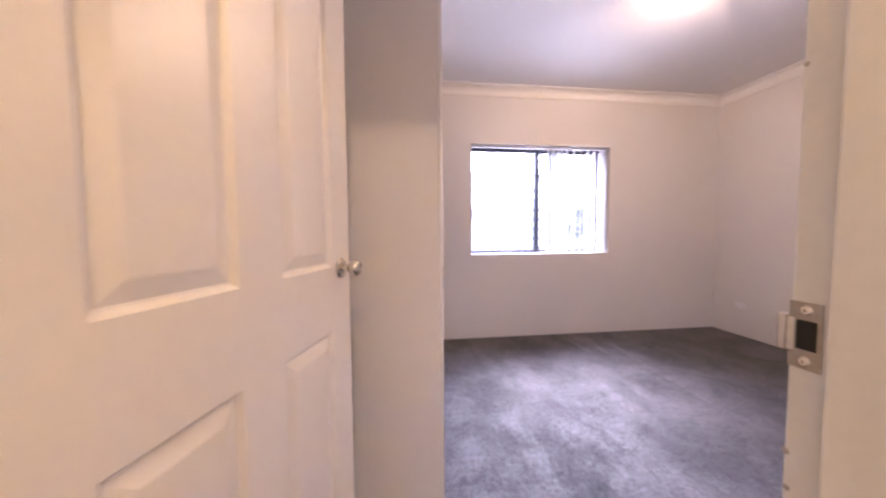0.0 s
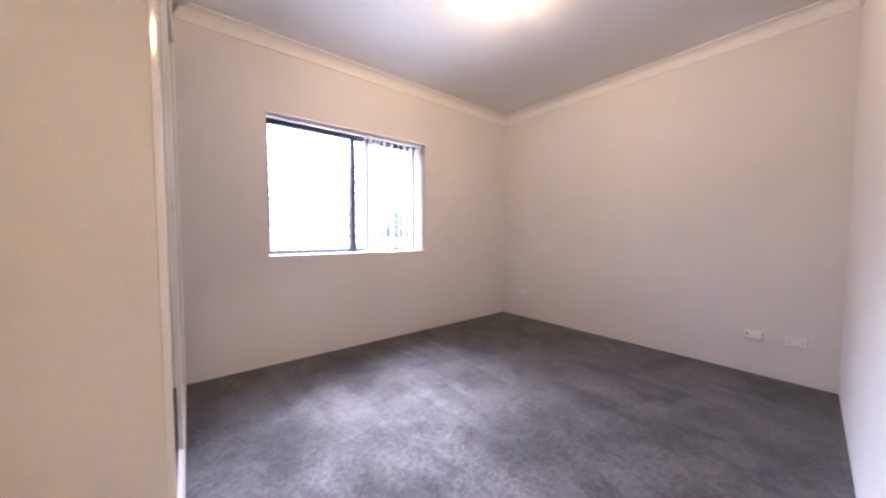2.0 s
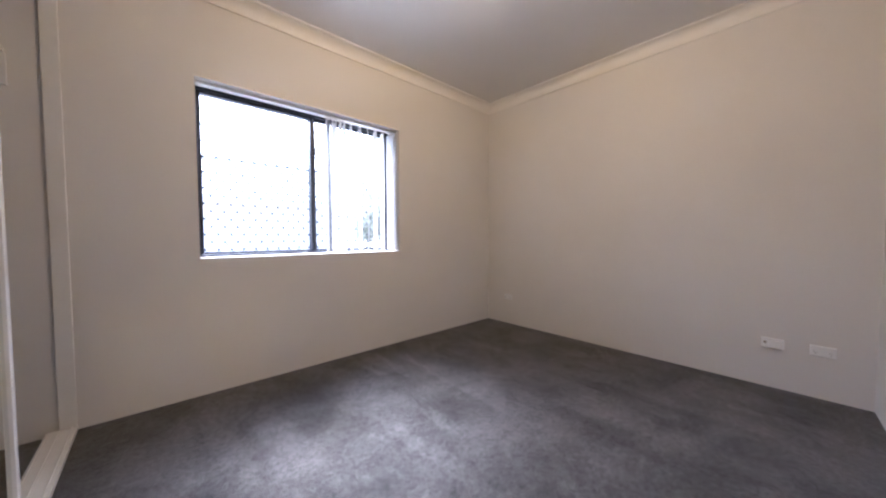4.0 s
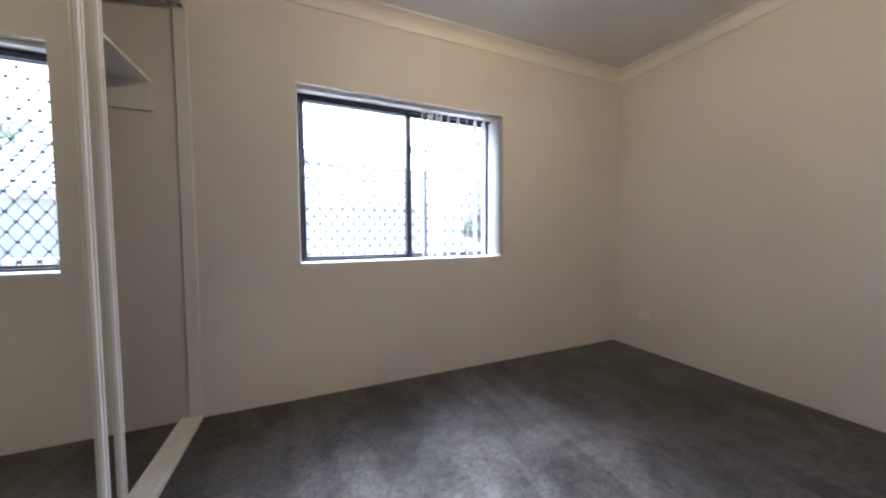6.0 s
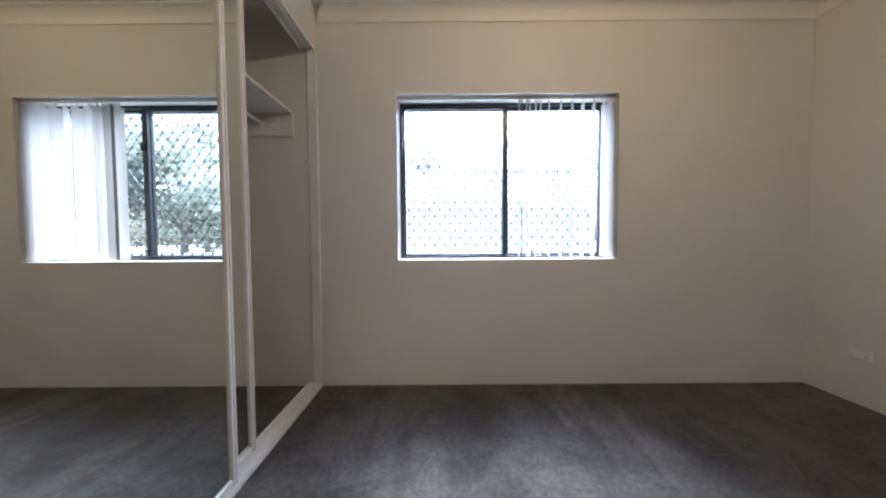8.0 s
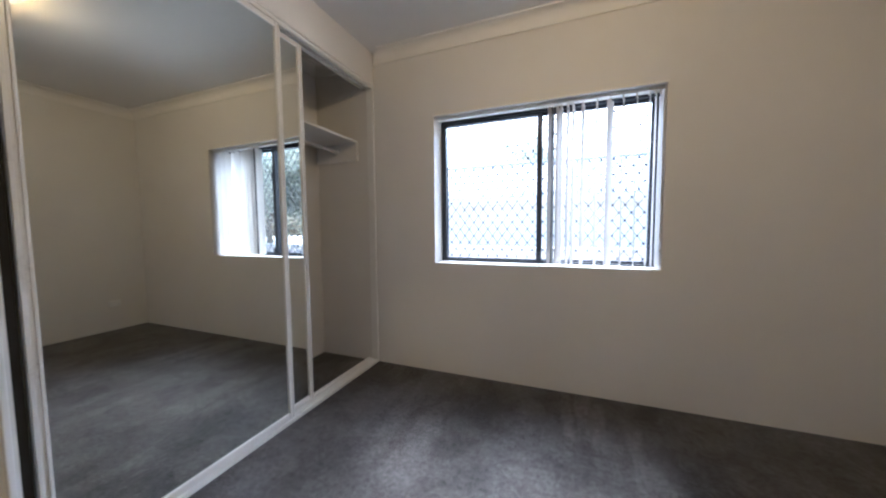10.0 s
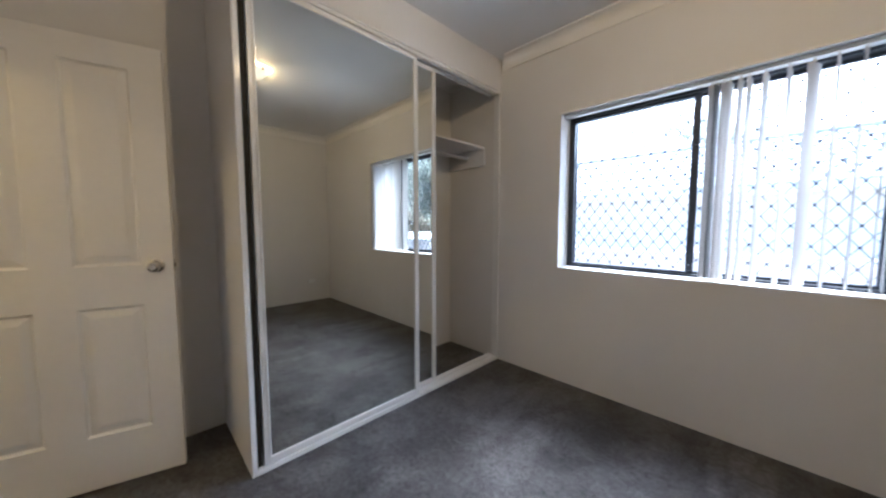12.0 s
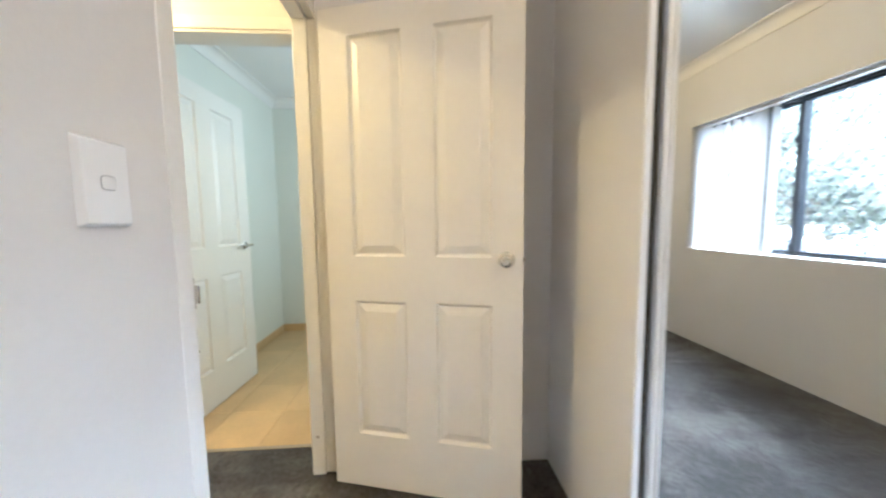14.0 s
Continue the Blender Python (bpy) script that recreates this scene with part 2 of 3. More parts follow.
WX0, WX1, WZ0, WZ1, YO = 0.094, 1.658, 0.897, 2.074, 3.57     # window opening, outer face

# ---- large structure ----
structure("floor", boxes(((TX, HY0 - 0.1, -0.12), (HX1 + 0.05, YH, 0.0)), ((TX, YH, -0.12), (XE + 0.1, YN + 0.1, 0.0))), CARPET, "charcoal grey cut-pile carpet with brushed patches", "carpet")
structure("wall_north", boxes(
    ((XW - 0.27, YN, -0.12), (WX0, YO, CEIL)), ((WX1, YN, -0.12), (XE + 0.27, YO, CEIL)),
    ((WX0, YN, -0.12), (WX1, YO, WZ0)), ((WX0, YN, WZ1), (WX1, YO, CEIL))), WALL, "warm white painted plaster wall with a deep window opening", "wall")
structure("wall_east", boxes(((XE, YS - 0.15, -0.12), (XE + 0.25, YN, CEIL))), WALL, "plain warm white painted plaster wall", "wall")
SKEW = 0.105                                    # the south wall closes in a little towards the east
south = boxes(
    ((DX1 + 0.03, YH, -0.12), (XE, YS, CEIL)), ((HX0, YH, -0.12), (DX0 - 0.03, YS, CEIL)), ((DX0 - 0.03, YH, DHEAD + 0.03), (DX1 + 0.03, YS, CEIL)))
for v in south.verts:
    if v.co.x > XE - 0.01 and v.co.y > YS - 0.01:
        v.co.y += SKEW
structure("wall_south", south, WALL, "warm white painted wall round the doorway", "wall")
structure("wall_west", boxes(((XW - 0.11, YS, -0.12), (XW, YN, CEIL))), WALL, "warm white painted plaster wall behind the wardrobe", "wall")
structure("ceiling", boxes(((XW - 0.2, YS - 0.02, CEIL), (XE + 0.2, YO, CEIL + 0.12))), CEILING, "flat white plasterboard ceiling", "ceiling")
structure("wall_bulkhead", boxes(((XR - 0.11, YP + 0.025, 2.402), (XR, YN, CEIL))), WALL, "painted plaster bulkhead over the wardrobe doors", "wall")
structure("wall_wardrobe_end", boxes(((XW, YP, 0.0), (XR - 0.004, YP + 0.024, CEIL))), WALL, "painted end panel of the built-in wardrobe", "wall")

# hall
structure("wall_hall_west", boxes(
    ((BX1, HY0, -0.12), (HX0, BD0 - 0.03, CEIL)), ((BX1, BD1 + 0.03, -0.12), (HX0, YS, CEIL)), ((BX1, BD0 - 0.03, BHEAD + 0.03), (HX0, BD1 + 0.03, CEIL))), WALL, "painted hall wall with a doorway to a tiled room", "wall")
structure("wall_hall_east", boxes(((HX1, HY0, -0.12), (HX1 + 0.11, YH, CEIL))), WALL, "plain painted hall wall", "wall")
structure("wall_hall_south", boxes(((BX1, HY0 - 0.11, -0.12), (HX1 + 0.11, HY0, CEIL))), WALL, "plain painted hall end wall", "wall")
structure("ceiling_hall", boxes(((BX1, HY0 - 0.11, CEIL), (HX1 + 0.11, YS - 0.025, CEIL + 0.12))), CEILING, "flat white hall ceiling", "ceiling")

# tiled room
structure("wall_bath_south", boxes(((BX0 - 0.1, BY0 - 0.1, -0.12), (BX1, BY0, BCEIL))), BATHWALL, "pale aqua painted wall", "wall")
# Unseen closed niche holds the added lamp; its back keeps out the sun.
structure("wall_bath_north", boxes(
    ((BX0 - 0.1, BY1, -0.12), (-2.62, BY1 + 0.1, BCEIL)), ((-1.88, BY1, -0.12), (BX1 + 0.14, BY1 + 0.1, BCEIL)),
    ((-2.62, BY1, -0.12), (-1.88, BY1 + 0.1, 1.33)), ((-2.62, BY1, 2.17), (-1.88, BY1 + 0.1, BCEIL)), ((-2.7, BY1 + 0.1, 1.25), (-1.8, BY1 + 0.14, 2.25))), BATHWALL, "pale aqua painted wall with a closed niche for an added lamp", "wall")
structure("wall_bath_west", boxes(((BX0 - 0.1, BY0, -0.12), (BX0, BY1, BCEIL))), BATHWALL, "pale aqua painted wall", "wall")
structure("wall_bath_east", boxes(((BX1 - 0.004, YS, -0.12), (BX1 + 0.14, BY1, BCEIL))), BATHWALL, "pale aqua painted wall", "wall")
structure("ceiling_bath", boxes(((BX0 - 0.1, BY0 - 0.1, BCEIL), (BX1 - 0.002, BY1 + 0.1, BCEIL + 0.1))), CEILING, "white ceiling of the tiled room", "ceiling")
bath_floor = structure("floor_bath", boxes(((BX0, BY0, -0.12), (TX - 0.002, BY1, -0.003))), GROUT, "sand-coloured ceramic floor tiles", "tile floor")


# ---- cornices ----
def cornice_run(bm, a, b, drop=0.095, reach=0.085, mitre_a=True, mitre_b=True):
    """A coved cornice along a wall line from a to b (x, y, ceiling); the room lies to the left of the way."""
    a, b = Vector(a), Vector(b)
    way = (b - a).normalized()
    inward = Vector((-way.y, way.x, 0))
    steps = 9
    prof = [(0.0, -drop), (0.010, -drop)]
    for i in range(steps + 1):
        ang = math.pi / 2 * i / steps
        prof.append((0.012 + (reach - 0.024) * (1 - math.cos(ang)), -drop + 0.012 + (drop - 0.024) * math.sin(ang)))
    prof += [(reach, -0.010), (reach, 0.0)]
    rows = []
    for off, z in prof:
        p = a + inward * off + way * (off if mitre_a else 0) + Vector((0, 0, z))
        q = b + inward * off - way * (off if mitre_b else 0) + Vector((0, 0, z))
        rows.append((bm.verts.new(p), bm.verts.new(q)))
    for (p0, q0), (p1, q1) in zip(rows, rows[1:]):
        bm.faces.new((p0, q0, q1, p1))


def cornice(name, points, label, drop=0.095):
    bm = bmesh.new()
    for a, b in points:
        cornice_run(bm, a, b, drop)
    return structure(name, bm, CORNICE, label, "cornice", smooth=True)


c = CEIL - 0.001
for side, a, b in (("north", (XE, YN, c), (XR, YN, c)), ("east", (XE, YS + SKEW, c), (XE, YN, c)), ("doorway", (XW, YS, c), (DX1, YS, c)),
                   ("south", (DX1, YS, c), (XE, YS + SKEW, c)), ("west", (XW, YP, c), (XW, YS, c)), ("wardrobe_end", (XR, YP, c), (XW, YP, c))):
    cornice("cornice_" + side, [(a, b)], "white coved plaster cornice along the ceiling")
cornice("cornice_wardrobe", [((XR - 0.11, YN, c), (XW, YN, c)), ((XW, YN, c), (XW, YP + 0.024, c))], "white coved cornice inside the wardrobe")
cornice("cornice_hall", [((HX0, YH, c), (HX0, HY0, c)), ((HX1, YH, c), (HX0, YH, c))], "white coved cornice in the hall")
cb_ = BCEIL - 0.001
cornice("cornice_bath", [((BX0, BY0, cb_), (BX1, BY0, cb_)), ((BX0, BY1, cb_), (BX0, BY0, cb_))], "white coved cornice in the tiled room", 0.09)


# ---- door frames ----
def door_frame(name, x0, x1, y_room, y_back, head, label):
    """A pressed steel frame in a wall along x: rebate on the room side, raised stop behind it, thin returns on both wall faces."""
    reb = 0.034
    st = 0.014
    bm = bmesh.new()
    for x, s in ((x0, -1), (x1, 1)):
        lo, hi = sorted((x, x + s * 0.03))
        add_box(bm, (lo, y_room - reb, 0), (hi, y_room + 0.0005, head + 0.03), 0.002, 2)
        lo, hi = sorted((x - s * st, x + s * 0.03))
        add_box(bm, (lo, y_back - 0.003, 0), (hi, y_room - reb, head + 0.03), 0.003, 2)
        lo, hi = sorted((x + s * 0.028, x + s * 0.042))
        add_box(bm, (lo, y_room - 0.004, 0), (hi, y_room + 0.0025, head + 0.042), 0.001)
        add_box(bm, (lo, y_back - 0.0025, 0), (hi, y_back + 0.004, head + 0.042), 0.001)
    add_box(bm, (x0 + 0.001, y_room - reb, head), (x1 - 0.001, y_room + 0.0005, head + 0.03), 0.002, 2)
    add_box(bm, (x0 + st + 0.001, y_back - 0.003, head - st), (x1 - st - 0.001, y_room - reb, head + 0.03), 0.003, 2)
    add_box(bm, (x0 - 0.028, y_room - 0.004, head + 0.028), (x1 + 0.028, y_room + 0.0025, head + 0.042), 0.001)
    add_box(bm, (x0 - 0.028, y_back - 0.0025, head + 0.028), (x1 + 0.028, y_back + 0.004, head + 0.042), 0.001)
    return structure(name, bm, FRAMEPAINT, label, "door frame")


frame_1 = door_frame("door_frame_1", DX0, DX1, YS, YH, DHEAD, "cream enamelled steel door frame with worn edges")
# buffer hole low on the hinge side, and paint chips along the strike edge
part("buffer_hole", lathe(bmesh.new(), [(0, 0.0012), (0.006, 0.0012), (0.007, 0.0)], pose(DX0 + 0.014, 0.175, 0.19, 0, 90, 0), 12), STRIKE, frame_1, "small screw in the frame")
for z, dy, w in ((0.94, 0.001, 0.003), (0.905, -0.001, 0.0025), (0.885, 0.0, 0.002), (0.71, 0.001, 0.002), (0.66, 0.0, 0.003), (1.30, 0.0, 0.002)):
    part("paint_chip", lathe(bmesh.new(), [(0, 0.0006), (w, 0.0004), (w * 1.2, 0.0)], pose(DX1 - 0.0002, YS - 0.002 + dy, z, 0, -90, 0), 7), STRIKE, frame_1, "bare chip in the paint")

P0, P1, P2, P3 = YS - 0.0235, YS - 0.0205, YS - 0.0050, YS + 0.0003     # plate and hole along the jamb
Z0, Z1, Z2, Z3 = 1.0245, 1.0420, 1.0695, 1.0860
strike = part("strike_plate", boxes(
    ((DX1 - 0.0016, P0, Z0), (DX1 + 0.001, P1, Z3)), ((DX1 - 0.0016, P2, Z0), (DX1 + 0.001, P3, Z3)),
    ((DX1 - 0.0016, P1, Z2), (DX1 + 0.001, P2, Z3)), ((DX1 - 0.0016, P1, Z0), (DX1 + 0.001, P2, Z1))), STRIKE, frame_1, "worn steel strike plate")
# No hole is cut: a dark sheet paints its shaded depth.
part("strike_hole", boxes(((DX1 - 0.0006, P1, Z1), (DX1 - 0.0002, P2, Z2))), DARK, strike)
part("strike_lip", boxes(((DX1 - 0.0022, P2, 1.0375), (DX1 + 0.0004, P3 + 0.003, 1.0715)), ((DX1 - 0.0016, P3 + 0.0015, 1.0365), (DX1 + 0.0045, P3 + 0.0105, 1.0725)), bevel=0.0022, segments=3), STEEL, strike, "bright curved strike lip", smooth=True)
for z in (1.0318, 1.0788):
    part("screw", lathe(bmesh.new(), [(0, 0.0003), (0.0011, 0.0003), (0.0015, 0.0013), (0.0034, 0.0013), (0.0041, 0.0002), (0.0046, 0.0)], pose(DX1 - 0.0016, YS - 0.0122, z, 0, -90, 0), 16), STEEL, strike, smooth=True)

# frame of the tiled room's doorway, in a wall along y
bm = bmesh.new()
for y, s in ((BD0, -1), (BD1, 1)):
    lo, hi = sorted((y, y + s * 0.03))
    add_box(bm, (BX1 - 0.003, lo, 0), (HX0 + 0.003, hi, BHEAD + 0.03), 0.002, 2)
    lo, hi = sorted((y - s * 0.014, y))
    add_box(bm, (BX1 + 0.045, lo, 0), (HX0 - 0.002, hi, BHEAD), 0.002, 2)
    lo, hi = sorted((y + s * 0.028, y + s * 0.055))
    add_box(bm, (HX0 - 0.003, lo, 0), (HX0 + 0.0025, hi, BHEAD + 0.055), 0.001)
add_box(bm, (BX1 - 0.003, BD0 + 0.001, BHEAD), (HX0 + 0.003, BD1 - 0.001, BHEAD + 0.03), 0.002, 2)
add_box(bm, (BX1 + 0.045, BD0 + 0.015, BHEAD - 0.015), (HX0 - 0.002, BD1 - 0.015, BHEAD), 0.002, 2)
add_box(bm, (HX0 - 0.003, BD0 - 0.028, BHEAD + 0.028), (HX0 + 0.0025, BD1 + 0.028, BHEAD + 0.055), 0.001)
structure("door_frame_2", bm, FRAMEPAINT, "cream enamelled steel frame of the tiled room's doorway", "door frame")
structure("trim", boxes(((TX - 0.010, BD0, -0.01), (TX + 0.010, BD1, 0.005)), bevel=0.003), STRIKE, "thin metal threshold strip between carpet and tiles", "threshold")


# ---- doors ----
def panel_leaf(width, height, thick):
    """A moulded four-panel leaf: x from 0 to width, z from 0 to height, y from 0 to -thick."""
    xs = (0, 0.118, 0.352, 0.472, 0.706, width)
    zs = (0, 0.245, 0.85, 1.035, 1.932, height)
    bm = bmesh.new()
    for y in (0.0, -thick):
        grid = [[bm.verts.new((x, y, z)) for z in zs] for x in xs]
        cells = []
        for i in range(5):
            for j in range(5):
                quad = (grid[i][j], grid[i + 1][j], grid[i + 1][j + 1], grid[i][j + 1])
                f = bm.faces.new(quad if y < 0 else quad[::-1])
                if i in (1, 3) and j in (1, 3):
                    cells.append(f)
        bm.normal_update()
        for thickness, depth in ((0.003, 0.0), (0.008, -0.010), (0.005, -0.0015), (0.030, 0.0095), (0.004, 0.0006)):
            bmesh.ops.inset_individual(bm, faces=cells, thickness=thickness, depth=depth, use_even_offset=True)
        if y == 0.0:
            front = grid
        else:
            back = grid
    for i in range(5):
        bm.faces.new((front[i][0], back[i][0], back[i + 1][0], front[i + 1][0]))
        bm.faces.new((front[i][5], front[i + 1][5], back[i + 1][5], back[i][5]))
        bm.faces.new((front[0][i], front[0][i + 1], back[0][i + 1], back[0][i]))
        bm.faces.new((front[5][i], back[5][i], back[5][i + 1], front[5][i + 1]))
    return bm


def knob(parent, x, z, y, side):
    m = pose(x, y, z, 90 if side < 0 else -90, 0, 0)
    k = part("door_knob", lathe(bmesh.new(), [(0.012, 0.006), (0.0105, 0.022), (0.012, 0.028), (0.019, 0.033), (0.0245, 0.041), (0.0262, 0.050), (0.0245, 0.058), (0.019, 0.0635), (0.013, 0.0645), (0.011, 0.0625), (0.0, 0.0625)], m), STEEL, parent, "round satin steel knob", smooth=True)
    part("rose", lathe(bmesh.new(), [(0.032, 0.0), (0.032, 0.003), (0.028, 0.007), (0.018, 0.009), (0.012, 0.0095), (0.0, 0.0095)], m), STEEL, k, smooth=True)
    return k


# bedroom door, open into the room; its local x runs from hinge to latch, the seen face is y = -thick
ang = 75.2
bed_door = thing("door_1", "open cream four-panel moulded door with a steel knob", "door", (-1.042, 0.282, 0.012), ang)
part("leaf", panel_leaf(0.82, 2.04, 0.035), DOORPAINT, bed_door)
for side, y in ((-1, -0.035), (1, 0.0)):
    knob(bed_door, 0.757, 1.030, y, side)
part("latch_plate", boxes(((0.8195, -0.029, 1.000), (0.8212, -0.006, 1.057)), bevel=0.0005), STEEL, bed_door, "steel latch plate on the edge")
part("latch_bolt", boxes(((0.8205, -0.023, 1.020), (0.829, -0.012, 1.039)), bevel=0.002), STEEL, bed_door)
for z in (0.2, 1.02, 1.82):
    part("hinge", lathe(bmesh.new(), [(0, 0), (0.006, 0.0), (0.006, 0.1), (0, 0.1)], pose(-0.004, 0.006, z), 12), STEEL, bed_door, smooth=True)
bed_door["kind"] = "structure"

# the tiled room's door, folded back along its wall
bath_door = thing("door_2", "open pale four-panel moulded door with a lever handle", "door", (-1.338, -0.728, 0.008), 177.2)
part("leaf", panel_leaf(0.82, 2.04, 0.035), DOORPAINT, bath_door)
m = pose(0.765, -0.035, 1.03, 90, 0, 0)
lever = part("lever_handle", lathe(bmesh.new(), [(0, 0.0), (0.009, 0.0), (0.009, 0.045), (0, 0.047)], m, 16), STEEL, bath_door, "satin steel lever handle", smooth=True)
part("lever_arm", boxes(((0.655, -0.092, 1.022), (0.775, -0.076, 1.038)), bevel=0.005, segments=2), STEEL, lever, smooth=True)
part("rose", lathe(bmesh.new(), [(0, 0.006), (0.022, 0.006), (0.026, 0.003), (0.026, 0.0)], m, 20), STEEL, lever, smooth=True)
bath_door["kind"] = "structure"

# ---- window ----
FY = 3.458
window = tagged(new("window_1"), "black aluminium sliding window in a deep white reveal", "window", kind="structure")
window.location = ((WX0 + WX1) / 2, FY, WZ0)
wx, wz = -(WX0 + WX1) / 2, -WZ0


def wpart(name, pairs, mat, parent=window, label="", bevel=0.002):
    bm = bmesh.new()
    for lo, hi in pairs:
        add_box(bm, (lo[0] + wx, lo[1] - FY, lo[2] + wz), (hi[0] + wx, hi[1] - FY, hi[2] + wz), bevel)
    return part(name, bm, mat, parent, label)


E_ = 0.0015
wpart("window_frame", [
    ((WX0 + E_, FY, WZ0 + 0.012), (WX0 + 0.018, FY + 0.075, WZ1 - E_)), ((WX1 - 0.018, FY, WZ0 + 0.012), (WX1 - E_, FY + 0.075, WZ1 - E_)),
    ((WX0 + 0.018, FY, WZ0 + 0.012), (WX1 - 0.018, FY + 0.075, WZ0 + 0.026)), ((WX0 + 0.018, FY, WZ1 - 0.018), (WX1 - 0.018, FY + 0.075, WZ1 - E_))], BLACKMETAL, label="black aluminium outer frame")
MX = 0.890
for name, x0, x1, y0, rs in (("sliding_sash", WX0 + 0.020, MX + 0.022, FY + 0.008, 0.040), ("fixed_sash", MX - 0.020, WX1 - 0.020, FY + 0.040, 0.020)):
    s = wpart(name, [
        ((x0, y0, WZ0 + 0.028), (x0 + 0.020, y0 + 0.026, WZ1 - 0.020)), ((x1 - rs, y0, WZ0 + 0.028), (x1, y0 + 0.026, WZ1 - 0.020)),
        ((x0 + 0.020, y0, WZ0 + 0.028), (x1 - rs, y0 + 0.026, WZ0 + 0.044)), ((x0 + 0.020, y0, WZ1 - 0.040), (x1 - rs, y0 + 0.026, WZ1 - 0.020))], BLACKMETAL)
    bm = bmesh.new()
    bm.faces.new([bm.verts.new((x + wx, y0 + 0.013 - FY, z + wz)) for x, z in ((x0 + 0.018, WZ0 + 0.042), (x1 - rs + 0.002, WZ0 + 0.042), (x1 - rs + 0.002, WZ1 - 0.038), (x0 + 0.018, WZ1 - 0.038))])
    p = part("pane", bm, GLASS, s, "clear glass pane")
    p.visible_shadow = False
    if name == "sliding_sash":
        wpart("latch", [((MX - 0.006, y0 - 0.016, 1.735), (MX + 0.024, y0, 1.80)), ((MX + 0.004, y0 - 0.024, 1.75), (MX + 0.016, y0 - 0.012, 1.785))], BLACKMETAL, s, "black sash latch")
        wpart("lower_lock", [((MX - 0.010, y0 - 0.018, 0.945), (MX + 0.022, y0, 0.995))], BLACKMETAL, s, "black keyed sash lock", 0.004)
wpart("window_sill", [((WX0 + E_, YN - 0.004, WZ0), (WX1 - E_, FY + 0.02, WZ0 + 0.012))], CORNICE, label="white painted sill")
wpart("reveal_bead", [((WX0 - 0.006, YN - 0.009, WZ1 - 0.004), (WX1 + 0.006, YN - 0.0005, WZ1 + 0.010))], CORNICE, label="thin white bead along the head")

# diamond security grille outside the sashes
grille = thing("security_grille", "dark metal diamond security grille outside the window", "grille", ((WX0 + WX1) / 2, YO - 0.012, WZ0))
gx, gh = (WX1 - WX0) / 2 - 0.002, WZ1 - WZ0 - 0.002
for name, lo, hi in (("rail", (-gx, -0.012, 0.002), (gx, 0.012, 0.024)), ("rail", (-gx, -0.012, gh - 0.022), (gx, 0.012, gh)),
                     ("stile", (-gx, -0.012, 0.024), (-gx + 0.022, 0.012, gh - 0.022)), ("stile", (gx - 0.022, -0.012, 0.024), (gx, 0.012, gh - 0.022))):
    part(name, boxes((lo, hi), bevel=0.002), BLACKMETAL, grille)
PW, PH = 0.081, 0.112
slope = PH / PW
gx0, gx1, gz0, gz1 = -gx + 0.02, gx - 0.02, 0.022, gh - 0.02
for sign in (1, -1):
    lean = slope * sign
    k = -40
    while k < 60:
        # strand z = lean * x + k * PH + PH / 2
        cst = k * PH + PH / 2
        xa, xb = sorted(((gz0 - cst) / lean, (gz1 - cst) / lean))
        xa, xb = max(xa, gx0), min(xb, gx1)
        if xb - xa > 0.02:
            a, b = Vector((xa, 0, lean * xa + cst)), Vector((xb, 0, lean * xb + cst))
            d = (b - a).normalized()
            n = Vector((-d.z, 0, d.x)) * 0.0021
            bm = bmesh.new()
            v = [bm.verts.new(p + o + Vector((0, y, 0))) for y in (-0.0022 + 0.0006 * sign, 0.0022 + 0.0006 * sign) for p, o in ((a, n), (b, n), (b, -n), (a, -n))]
            for f in ((0, 1, 2, 3), (7, 6, 5, 4), (0, 4, 5, 1), (1, 5, 6, 2), (2, 6, 7, 3), (3, 7, 4, 0)):
                bm.faces.new([v[i] for i in f])
            part("strand", bm, GRILLEMETAL, grille)
        k += 1
# small pressed clips where the strands cross
bm = bmesh.new()
for i in range(-22, 23):
    for j in range(0, 24):
        cx, cz = i * PW / 2, j * PH / 2
        if (i + j) % 2 == 1 and gx0 + 0.01 < cx < gx1 - 0.01 and gz0 + 0.01 < cz < gz1 - 0.01:
            add_box(bm, (cx - 0.007, -0.0075, cz - 0.008), (cx + 0.007, 0.0075, cz + 0.008), 0.002)
tagged(part("clips", bm, BLACKMETAL, grille), "pressed clips where the grille strands cross", kind="stuff")

